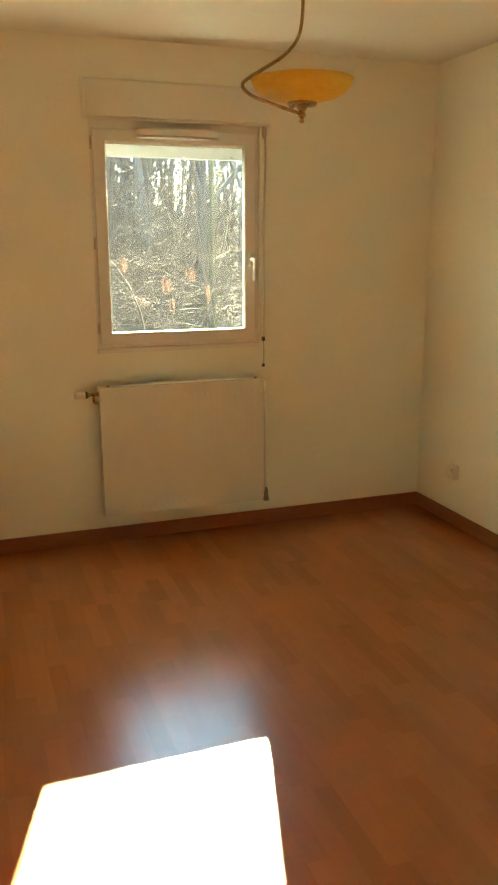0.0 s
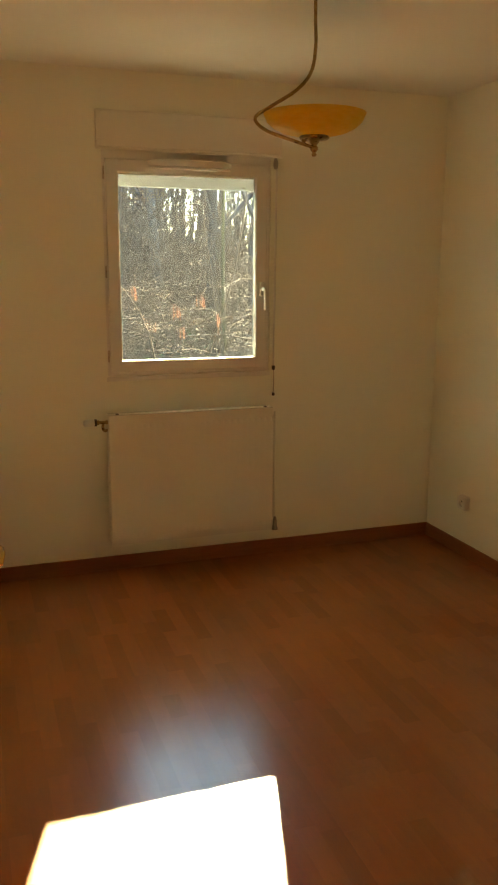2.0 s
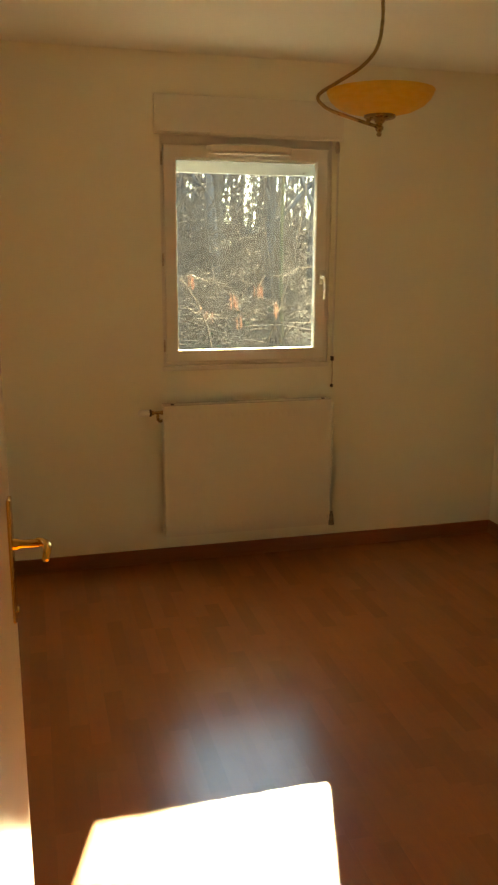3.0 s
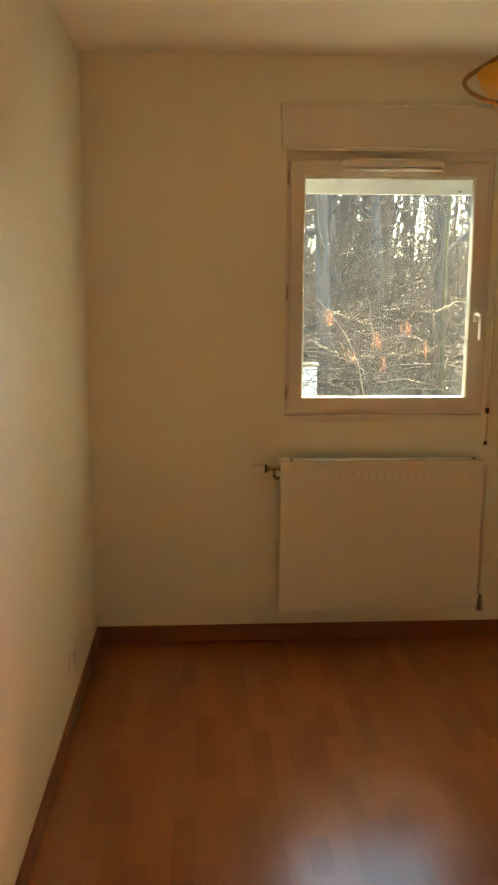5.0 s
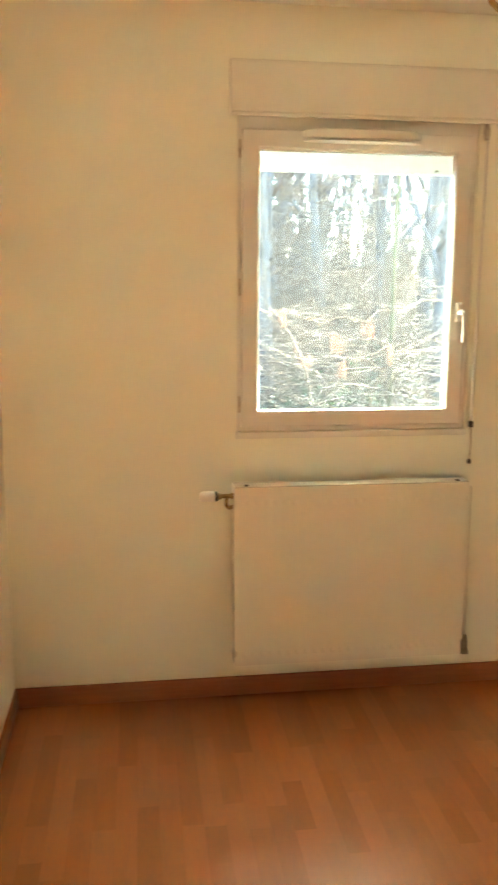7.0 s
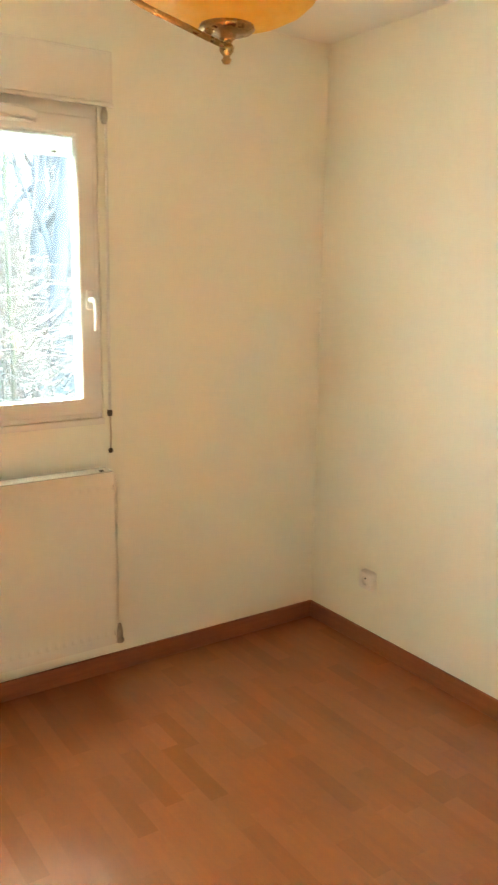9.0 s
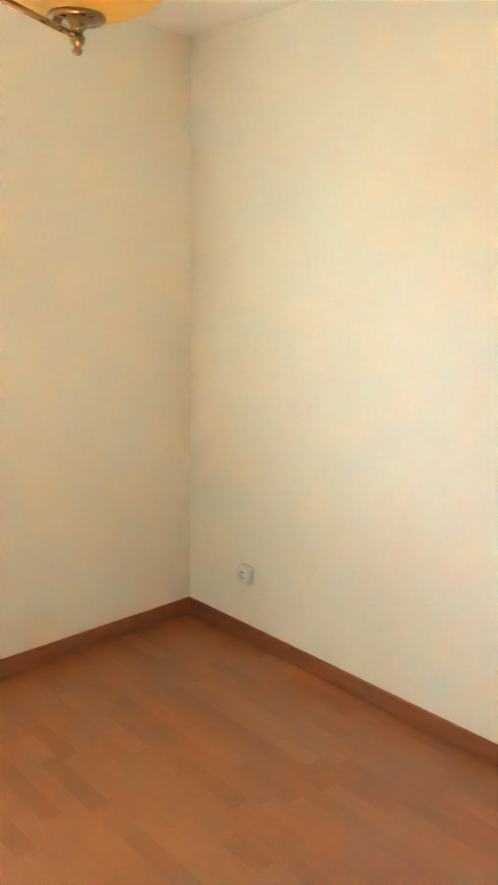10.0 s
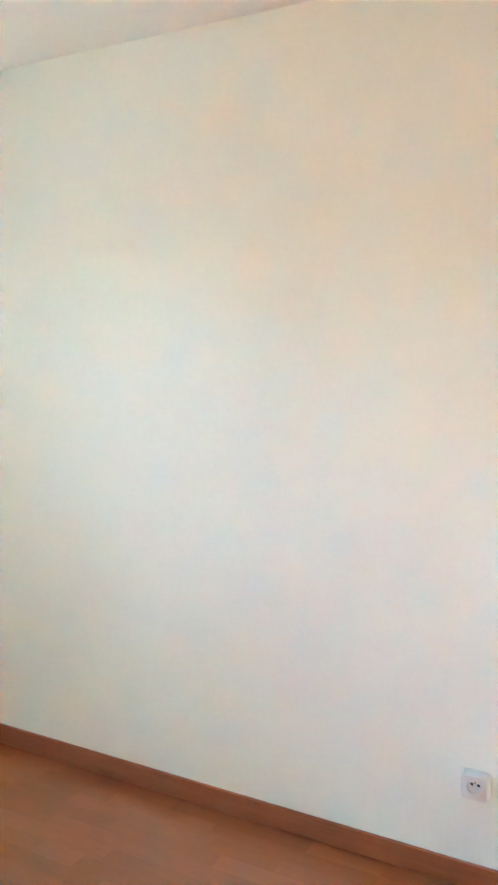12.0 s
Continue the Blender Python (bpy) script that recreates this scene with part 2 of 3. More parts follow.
# ---- the room ----
W, DEPTH, H = 2.743, 3.30, 2.50          # inner width, depth and height
WX0, WX1, WZ0, WZ1 = 0.836, 1.710, 1.037, 2.142   # window opening
TH = 0.40
OX0, OX1 = 0.790, 1.765                  # wider opening of the outer leaf
DX0, DX1, DZ = 0.085, 0.925, 2.04          # doorway in the wall behind
HALL = -4.95


def structure(name, bm, material, label, category):
    return tagged(part(name, bm, material), label, category, kind="structure")


def pierced(bm, x0, x1, y0, y1):
    add_box(bm, (-0.2, y0, -0.2), (x0, y1, H + 0.2))
    add_box(bm, (x1, y0, -0.2), (W + 0.2, y1, H + 0.2))
    add_box(bm, (x0, y0, -0.2), (x1, y1, WZ0))
    add_box(bm, (x0, y0, WZ1), (x1, y1, H + 0.2))
    return bm


structure("wall_north", pierced(bmesh.new(), WX0, WX1, 0.0, 0.076), M_WALL, "off-white painted wall with the window opening", "wall")
structure("wall_north_outer", pierced(bmesh.new(), OX0, OX1, 0.076, TH), M_FACADE, "beige rendered outer leaf of the window wall", "wall")
structure("wall_west", box((-0.2, HALL - 0.1, -0.2), (0, 0, H + 0.2)), M_WALL, "off-white painted side wall, smooth plaster", "wall")
structure("wall_east", box((W, HALL - 0.1, -0.2), (W + 0.2, 0, H + 0.2)), M_WALL, "off-white painted side wall, smooth plaster", "wall")
bm = bmesh.new()
add_box(bm, (0, -DEPTH - 0.08, 0), (DX0 - 0.03, -DEPTH, H))
add_box(bm, (DX1 + 0.03, -DEPTH - 0.08, 0), (W, -DEPTH, H))
add_box(bm, (DX0 - 0.03, -DEPTH - 0.08, DZ + 0.03), (DX1 + 0.03, -DEPTH, H))
structure("wall_south", bm, M_WALL, "off-white painted partition wall with the doorway", "wall")
structure("wall_hall", box((0, HALL - 0.1, 0), (W, HALL, H)), M_HALL, "plain painted wall of the hallway", "wall")
structure("ceiling", box((-0.2, HALL - 0.1, H), (W + 0.2, 0, H + 0.2)), M_CEIL, "matt white painted plaster ceiling", "ceiling")
floor = structure("floor", box((0, HALL, -0.2), (W, 0, -0.004)), M_JOINT, "reddish-brown glossy strip parquet floor", "floor")

# skirting boards
def skirting(name, lo, hi):
    bm = box(lo, hi, 0.004, 2)
    return structure(name, bm, M_BASE, "reddish-brown wooden skirting board", "skirting board")


SK = 0.078
skirting("baseboard_north", (0.0, -0.012, 0.0), (W, 0.0, SK))
skirting("baseboard_west", (0.0, -DEPTH, 0.0), (0.012, -0.012, SK))
skirting("baseboard_east", (W - 0.012, -DEPTH, 0.0), (W, -0.012, SK))
skirting("baseboard_south", (DX1 + 0.09, -DEPTH, 0.0), (W - 0.012, -DEPTH + 0.012, SK))


# ---- window ----
def profile_frame(x0, x1, z0, z1, w, y0, y1, bevel=0.004):
    """A welded rectangular frame with mitred corners and rounded edges."""
    bm = bmesh.new()
    rings = []
    for y in (y0, y1):
        for d in (0.0, w):
            rings.append([bm.verts.new(p) for p in ((x0 + d, y, z0 + d), (x1 - d, y, z0 + d), (x1 - d, y, z1 - d), (x0 + d, y, z1 - d))])
    fo, fi, bo, bi = rings
    for a, b in ((fo, fi), (fi, bi), (bi, bo), (bo, fo)):
        for k in range(4):
            bm.faces.new((a[k], a[(k + 1) % 4], b[(k + 1) % 4], b[k]))
    bmesh.ops.recalc_face_normals(bm, faces=bm.faces)
    edges = []
    for ring in (fo, fi):
        for k in range(4):
            edges.append(bm.edges.get((ring[k], ring[(k + 1) % 4])))
    bmesh.ops.bevel(bm, geom=edges, offset=bevel, segments=3, profile=0.5, affect="EDGES")
    return bm


GX0, GX1, GZ0, GZ1 = 0.914, 1.625, 1.114, 2.030   # visible glass
win = tagged(new("window_1"), "white plastic tilt-and-turn window, shut, with clear glazing", "window", kind="structure")
part("window_frame", profile_frame(WX0, WX1, WZ0, WZ1, 0.05, 0.010, 0.075), M_PVC, win)
sash = part("sash", profile_frame(GX0 - 0.062, GX1 + 0.062, GZ0 - 0.058, GZ1 + 0.066, 0.060, -0.008, 0.028, 0.005), M_PVC, win)
part("glazing_bead", profile_frame(GX0 - 0.010, GX1 + 0.010, GZ0 - 0.010, GZ1 + 0.010, 0.011, -0.002, 0.02, 0.003), M_PVC, sash)
part("gasket", profile_frame(GX0 - 0.002, GX1 + 0.002, GZ0 - 0.002, GZ1 + 0.002, 0.004, 0.016, 0.022, 0.001), M_GASKET, sash)
pane = part("pane", box((GX0 - 0.004, 0.022, GZ0 - 0.004), (GX1 + 0.004, 0.026, GZ1 + 0.004)), M_GLASS, sash, "clear glass")
pane.visible_shadow = False
for hz in (1.14, 1.56, 2.03):
    part("hinge", lathe([(0, -0.03), (0.0035, -0.03), (0.0045, -0.027), (0.0045, -0.001), (0.003, 0), (0.0045, 0.001), (0.0045, 0.027), (0.0035, 0.03), (0, 0.03)], 14),
         M_HINGE, win, "worn hinge barrel", True).location = (WX0 + 0.008, -0.002, hz)
HX, HZ = GX1 + 0.036, 1.474
bm = bmesh.new()
add_box(bm, (HX - 0.014, -0.018, HZ - 0.035), (HX + 0.014, -0.006, HZ + 0.035), 0.005, 3)
part("handle_plate", bm, M_PVC, sash, "", True)
v = smooth_path([(HX, -0.016, HZ), (HX, -0.045, HZ), (HX + 0.004, -0.056, HZ - 0.012), (HX + 0.006, -0.056, HZ - 0.06), (HX + 0.006, -0.054, HZ - 0.108)], 24)
tubes("handle", [(v, [0.0095] * len(v))], 12, M_PVC, sash, label="white lever handle turned down")
# trickle vent on the top rail
VX0, VX1 = 1.062, 1.492


def bow(x0, x1, z0, z1, y, out, n=24):
    """A bar whose front bulges out in plan."""
    bm = bmesh.new()
    rows = []
    for z, k in ((z0, 0.88), (z0 + 0.004, 1.0), (z1 - 0.006, 0.97), (z1, 0.8)):
        mid = (z0 + z1) / 2
        swell = [max(0.0, 1 - abs(2 * i / n - 1) ** 5) ** 0.6 for i in range(n + 1)]
        front = [bm.verts.new((x0 + (x1 - x0) * i / n, y - k * (0.002 + out * s ** 1.3), mid + (z - mid) * (0.45 + 0.55 * s))) for i, s in enumerate(swell)]
        back = [bm.verts.new((x0 + (x1 - x0) * i / n, y, mid + (z - mid) * (0.45 + 0.55 * swell[i]))) for i in range(n, -1, -1)]
        rows.append(front + back)
    m = len(rows[0])
    for a, b in zip(rows, rows[1:]):
        for i in range(m):
            bm.faces.new((a[i], a[(i + 1) % m], b[(i + 1) % m], b[i]))
    bm.faces.new(rows[0][::-1])
    bm.faces.new(rows[-1])
    bmesh.ops.recalc_face_normals(bm, faces=bm.faces)
    return bm


part("trickle_vent", bow(VX0, VX1, 2.066, 2.102, -0.008, 0.040), M_PVC, win, "long bowed white air vent")
part("vent_lip", bow(VX0 + 0.004, VX1 - 0.004, 2.055, 2.0655, -0.008, 0.042), M_PVC, win)
part("inner_sill", box((WX0 - 0.005, -0.006, 1.012), (WX1 + 0.005, 0.012, 1.0365), 0.004, 2), M_PVC, win, "narrow trim below the frame")
part("outer_sill", box((OX0 + 0.001, 0.078, 0.985), (OX1 - 0.001, TH + 0.05, 1.043), 0.006, 2), M_PVC, win)
for x in (OX0, OX1 - 0.018):
    part("shutter_rail", box((x, 0.19, 1.045), (x + 0.018, 0.235, WZ1), 0.003), M_SLAT, win)
shut = tagged(new("roller_shutter"), "white roller shutter almost wholly rolled up outside the glass", "roller shutter")
part("end_bar", box((OX0 + 0.004, 0.203, 1.988), (OX1 - 0.004, 0.220, 2.078), 0.004, 2), M_SLAT, shut)
for k in range(2):
    z = 2.076 + k * 0.033
    part("slat", box((OX0 + 0.004, 0.205, z), (OX1 - 0.004, 0.218, z + 0.032), 0.004, 2), M_SLAT, shut)
part("stop", box((WX1 - 0.092, 0.195, 1.998), (WX1 - 0.076, 0.204, 2.006), 0.002, 1), M_DARK, shut, "small dark stop")

# shutter box
sbox = thing("shutter_box", (0.809, 0, 2.138), "off-white plastic roller shutter box above the window", "shutter box")
part("casing", box((0, -0.028, 0), (0.949, -0.002, 0.178), 0.004, 2), M_BOX, sbox)
part("front_panel", box((0.008, -0.032, 0.010), (0.941, -0.027, 0.170), 0.003, 2), M_BOX, sbox)
part("lip", box((0.0, -0.036, -0.004), (0.949, -0.024, 0.007), 0.002, 2), M_BOX, sbox)

# crank of the shutter
crank = thing("shutter_crank", (1.730, -0.014, 0.905), "thin white crank rod of the roller shutter with dark joints", "crank")
tubes("rod", [(np.array([(0, 0, 0.155), (0.002, 0, 0.64), (0.006, 0, 1.185)]), [0.0055] * 3)], 10, M_PVC, crank)
part("top_joint", lathe([(0, 1.175), (0.008, 1.175), (0.012, 1.19), (0.012, 1.21), (0.007, 1.23), (0, 1.23)], 14), M_STEEL, crank, "", True)
part("clip", box((-0.007, -0.008, 0.138), (0.007, 0.012, 0.162), 0.003, 2), M_DARK, crank, "dark clip holding the rod")
tubes("crank_arm", [(np.array([(0, 0, 0.14), (0.002, -0.002, 0.07), (0, 0, 0.008)]), [0.003, 0.0025, 0.003])], 8, M_HINGE, crank)
part("knob", lathe([(0, -0.004), (0.007, -0.002), (0.009, 0.006), (0.006, 0.014), (0, 0.016)], 12), M_DARK, crank, "", True)


# ---- radiator ----
RX0, RX1, RZ0, RZ1, RY = 0.816, 1.692, 0.174, 0.854, -0.118
rad = thing("radiator", (RX0, 0, RZ0), "cream enamelled panel radiator with fine vertical ribs", "radiator")
RW, RH = RX1 - RX0, RZ1 - RZ0
bm = bmesh.new()
# ribbed front: shallow pressed channels
pitch = 0.0333
n = int(RW / pitch)
prof = [(0.0, 0.001)]
for k in range(n):
    x = (RW - n * pitch) / 2 + k * pitch
    prof += [(x + 0.003, 0.00015), (x + 0.011, 0.0), (x + pitch - 0.011, 0.0), (x + pitch - 0.003, 0.00015)]
prof += [(RW, 0.001)]
rows = []
for z, f in ((0.0, 0), (0.035, 0), (0.041, 8), (0.052, 8), (0.060, 1), (RH - 0.072, 1), (RH - 0.064, 8), (RH - 0.054, 8), (RH - 0.048, 0), (RH - 0.012, 0), (RH - 0.004, 0.3), (RH, 1.2)):
    rows.append([bm.verts.new((x, RY + (0.0 if f == 0 else y * f), z)) for x, y in prof])
for a, b in zip(rows, rows[1:]):
    for i in range(len(prof) - 1):
        bm.faces.new((a[i], a[i + 1], b[i + 1], b[i]))
bmesh.ops.recalc_face_normals(bm, faces=bm.faces)
part("front_panel", bm, M_RAD, rad)
part("back_panel", box((0, RY + 0.006, 0.002), (RW, RY + 0.018, RH - 0.004), 0.003), M_RAD, rad)
for x in (-0.002, RW - 0.001):
    part("side_cover", box((x, RY + 0.001, 0.004), (x + 0.003, -0.040, RH + 0.001), 0.001), M_RAD, rad)
bm = bmesh.new()
add_box(bm, (0, RY + 0.003, RH - 0.002), (RW, RY + 0.011, RH + 0.004), 0.002)
add_box(bm, (0, -0.049, RH - 0.002), (RW, -0.041, RH + 0.004), 0.002)
for k in range(56):
    x = 0.01 + k * (RW - 0.02) / 55
    add_box(bm, (x - 0.002, RY + 0.010, RH - 0.001), (x + 0.002, -0.048, RH + 0.0016))
# solid plate under the bars; its darker colour stands in for slot shade
add_box(bm, (0, RY + 0.010, RH - 0.006), (RW, -0.048, RH + 0.0010))
part("top_grille", bm, M_GRILLE_SHADE, rad)
for x in (0.035, RW - 0.05):
    part("clip", box((x, RY + 0.006, RH + 0.003), (x + 0.016, RY + 0.02, RH + 0.009), 0.002), M_DARK, rad, "dark clip of the grille")
    part("bracket", box((x, -0.042, 0.05), (x + 0.03, -0.0, RH - 0.05), 0.002), M_RAD, rad)
vz = RH - 0.035
valve = part("valve", lathe([(0, 0), (0.011, 0), (0.011, 0.012), (0.008, 0.014), (0.008, 0.046), (0.012, 0.048), (0.012, 0.058), (0, 0.058)], 14), M_BRASS, rad, "tarnished brass valve", True)
valve.matrix_local = pose(0, RY + 0.03, vz, 0, -90, 0)
collar = part("collar", lathe([(0, 0), (0.016, 0), (0.018, 0.003), (0.018, 0.010), (0.015, 0.013), (0, 0.013)], 20), M_DARK, valve, "black collar", True)
collar.location = (0, 0, 0.058)
head = part("thermostat_head", lathe([(0, 0), (0.016, 0), (0.0185, 0.006), (0.0185, 0.042), (0.0165, 0.05), (0.010, 0.054), (0, 0.054)], 24), M_PVC, valve, "white thermostatic head", True)
head.location = (0, 0, 0.070)
p = smooth_path([(-0.026, RY + 0.03, vz - 0.006), (-0.028, RY + 0.03, vz - 0.030), (-0.018, RY + 0.034, vz - 0.044), (-0.002, RY + 0.05, vz - 0.045)], 16)
tubes("elbow", [(p, [0.0075] * len(p))], 12, M_BRASS, rad, label="tarnished brass elbow")
p = np.array([(RW + 0.030, RY + 0.06, 0.05), (RW + 0.030, RY + 0.06, RH - 0.03)])
tubes("riser_pipe", [(p, [0.0085, 0.0085])], 14, M_RAD, rad, label="painted pipe")
shield = part("lockshield", lathe([(0, -0.018), (0.017, -0.018), (0.017, -0.009), (0.013, -0.004), (0.011, 0.03), (0.006, 0.056), (0, 0.058)], 14), M_AGED, rad, "dull metal drain valve", True)
shield.location = (RW + 0.034, RY + 0.045, 0.0)
part("lockshield_arm", box((RW - 0.002, RY + 0.04, -0.012), (RW + 0.03, RY + 0.055, 0.004), 0.003), M_AGED, rad)


# ---- pendant lamp ----
LX, LY, LZ = 1.334, -1.426, 1.955
lamp = thing("pendant_lamp", (LX, LY, LZ), "brass pendant lamp with an amber glass bowl, unlit", "lamp", rz=-19)
outer = [(0.030, 0.062), (0.075, 0.071), (0.112, 0.080), (0.143, 0.095), (0.162, 0.112), (0.174, 0.138)]
inner = [(0.170, 0.139), (0.158, 0.116), (0.139, 0.099), (0.109, 0.084), (0.072, 0.075), (0.028, 0.066)]
part("shade", lathe(outer + inner + [outer[0]], 56), M_AMBER, lamp, "mottled amber glass bowl", True)
part("cup", lathe([(0, 0.044), (0.016, 0.044), (0.018, 0.052), (0.046, 0.055), (0.052, 0.060), (0.050, 0.066), (0.040, 0.070), (0.020, 0.072), (0, 0.072)], 32), M_BRASS, lamp, "", True)
part("finial", lathe([(0, 0), (0.006, 0.001), (0.0095, 0.007), (0.006, 0.013), (0.008, 0.016), (0.013, 0.022), (0.014, 0.030), (0.009, 0.036), (0.012, 0.041), (0.016, 0.045), (0, 0.046)], 24), M_BRASS, lamp, "", True)
arm = smooth_path([(-0.004, -0.006, 0.030), (-0.05, -0.018, 0.042), (-0.105, -0.030, 0.058), (-0.165, -0.035, 0.079), (-0.199, -0.030, 0.107),
                   (-0.194, -0.025, 0.130), (-0.140, -0.020, 0.163), (-0.062, -0.012, 0.212), (-0.016, -0.006, 0.268), (-0.002, -0.002, 0.345), (-0.004, 0, 0.43), (-0.006, 0, 0.53)], 70)
tubes("arm", [(arm, [0.0058] * len(arm))], 12, M_BRASS, lamp, label="curved brass tube")
part("canopy", lathe([(0, 0.515), (0.012, 0.516), (0.034, 0.525), (0.05, 0.538), (0.052, 0.5448), (0, 0.5448)], 32), M_BRASS, lamp, "", True)
scr = part("scroll", lathe([(0, -0.007), (0.006, -0.005), (0.009, 0), (0.006, 0.005), (0, 0.007)], 14), M_BRASS, lamp, "", True)
scr.matrix_local = pose(-0.036, -0.012, 0.052, 90, 0, 0)


# ---- wall sockets ----
def socket(at, rz, label):
    """French wall socket, built facing -y."""
    s = thing("wall_socket", at, label, "socket", "wall sockets", rz=rz)
    n = 32
    bm = bmesh.new()
    loops = []
    for half, y, rnd in ((0.040, 0.0, 0), (0.0395, -0.020, 0), (0.037, -0.029, 0), (0.034, -0.032, 0), (0.0215, -0.0325, 1), (0.0205, -0.031, 1), (0.0195, -0.018, 1)):
        ring = []
        for k in range(n):
            c, d = math.cos((k + 0.5) * math.tau / n), math.sin((k + 0.5) * math.tau / n)
            f = half if rnd else half / (abs(c) ** 9 + abs(d) ** 9) ** (1 / 9)
            ring.append(bm.verts.new((f * c, y, f * d)))
        loops.append(ring)
    for a, b in zip(loops, loops[1:]):
        for k in range(n):
            bm.faces.new((a[k], a[(k + 1) % n], b[(k + 1) % n], b[k]))
    bm.faces.new(loops[-1])
    bmesh.ops.recalc_face_normals(bm, faces=bm.faces)
    part("cover_plate", bm, M_SOCK, s, "square cover with a round recessed well")
    for x in (-0.0095, 0.0095):
        h = part("pin_hole", lathe([(0, 0), (0.0042, 0), (0.0042, 0.001), (0, 0.001)], 12), M_HOLE, s, "dark pin hole")
        h.matrix_local = pose(x, -0.0182, 0.004, 90, 0, 0)
    e = part("earth_pin", lathe([(0, 0), (0.0026, 0), (0.0026, 0.009), (0.0015, 0.011), (0, 0.011)], 12), M_STEEL, s, "", True)
    e.matrix_local = pose(0, -0.018, 0.013, 90, 0, 0)
    return s


socket((W, -0.392, 0.308), -90, "white wall socket low beside the corner")
socket((W, -2.286, 0.322), -90, "white wall socket low on the bare side wall")
socket((-0.022, -0.680, 0.252), 90, "white wall socket just above the skirting board")


# ---- door and its frame ----
frame_ob = tagged(new("door_frame"), "painted wooden door frame", "door frame", kind="structure")
for nm, lo, hi in (("jamb", (DX0 - 0.03, -DEPTH - 0.09, 0), (DX0, -DEPTH + 0.01, DZ + 0.03)),
                   ("jamb", (DX1, -DEPTH - 0.09, 0), (DX1 + 0.03, -DEPTH + 0.01, DZ + 0.03)),
                   ("head", (DX0, -DEPTH - 0.09, DZ), (DX1, -DEPTH + 0.01, DZ + 0.03)),
                   ("architrave", (DX1 + 0.02, -DEPTH, 0), (DX1 + 0.08, -DEPTH + 0.014, DZ + 0.08)),
                   ("architrave", (DX0 - 0.03, -DEPTH, DZ + 0.02), (DX1 + 0.02, -DEPTH + 0.014, DZ + 0.08))):
    part(nm, box(lo, hi, 0.003, 2), M_DOOR, frame_ob)
door = tagged(new("door_1"), "cream painted flush door standing open, with a brass lever handle", "door", kind="structure")
# hinged at its own origin; the leaf runs along +y when open, its room face towards +x
door.matrix_world = pose(0.093, -DEPTH + 0.012, 0.008, 0, 0, -3.7)
part("leaf", box((-0.04, 0, 0), (0, 0.83, 2.03), 0.003, 2), M_DOOR, door)
hy, hz = 0.775, 1.034
plate = part("handle_plate", box((-0.0005, hy - 0.020, hz - 0.152), (0.007, hy + 0.020, hz + 0.090), 0.003, 3), M_DOORBRASS, door, "long brass plate", True)
neck = part("neck", lathe([(0.011, 0), (0.011, 0.008), (0.008, 0.012), (0.008, 0.056), (0, 0.057)], 18), M_DOORBRASS, door, "", True)
neck.matrix_local = pose(0.006, hy, hz, 0, 90, 0)
lv = smooth_path([(0.050, hy + 0.004, hz), (0.062, hy - 0.004, hz + 0.001), (0.069, hy - 0.022, hz + 0.003), (0.071, hy - 0.042, hz + 0.002), (0.070, hy - 0.062, hz - 0.002), (0.068, hy - 0.072, hz - 0.009)], 30)
tubes("lever", [(lv, np.linspace(0.0095, 0.0065, len(lv)))], 14, M_DOORBRASS, door, label="curved brass lever")
part("plate_button", lathe([(0, 0), (0.007, 0), (0.006, 0.004), (0, 0.005)], 14), M_DOORBRASS, door, "", True).matrix_local = pose(0.006, hy, hz - 0.132, 0, 90, 0)
for z in (0.25, 1.0, 1.78):
    part("hinge", lathe([(0, -0.045), (0.007, -0.045), (0.007, 0.045), (0, 0.045)], 12), M_STEEL, door, "", True).location = (0.004, -0.004, z)


# ---- outdoors ----
RNG = np.random.default_rng(7)


def rise(x, y):
    """Height of the ground: level by the house, then a wooded bank."""
    t = min(max((y - 8.0) / 18.0, 0.0), 1.0)
    return -0.35 + 1.5 * t * t * (3 - 2 * t) + 0.10 * math.sin(x * 0.9 + y * 0.6) * t


bm = bmesh.new()
gx = [-400, -120, -40] + [-16 + 2 * k for k in range(21)] + [44, 120, 400]
gy = [-400, -60, -10] + [-2 + 1.2 * k for k in range(24)] + [40, 120, 400]
grid = [[bm.verts.new((x, y, rise(x, y))) for x in gx] for y in gy]
for a, b in zip(grid, grid[1:]):
    for i in range(len(gx) - 1):
        bm.faces.new((a[i], a[i + 1], b[i + 1], b[i]))
structure("ground", bm, M_GROUND, "brown leaf litter on a wooded bank", "ground")


def grow(start, way, length, radius, n=8, wob=0.12, lift=0.0, tip=0.25, near=-1e9):
    """A wavering tapered branch as (points, radii)."""
    p = np.array(start, float)
    d = np.array(way, float)
    d /= np.linalg.norm(d)
    pts = [p]
    for _ in range(n):
        d = d + RNG.normal(0, wob, 3) + np.array((0, 0, lift))
        d /= np.linalg.norm(d)
        q = p + d * (length / n)
        if q[1] < near:
            d[1] = abs(d[1]) + 0.3
            q = p + d / np.linalg.norm(d) * (length / n)
        p = q
        pts.append(p)
    return np.array(pts), np.linspace(radius, radius * tip, n + 1)


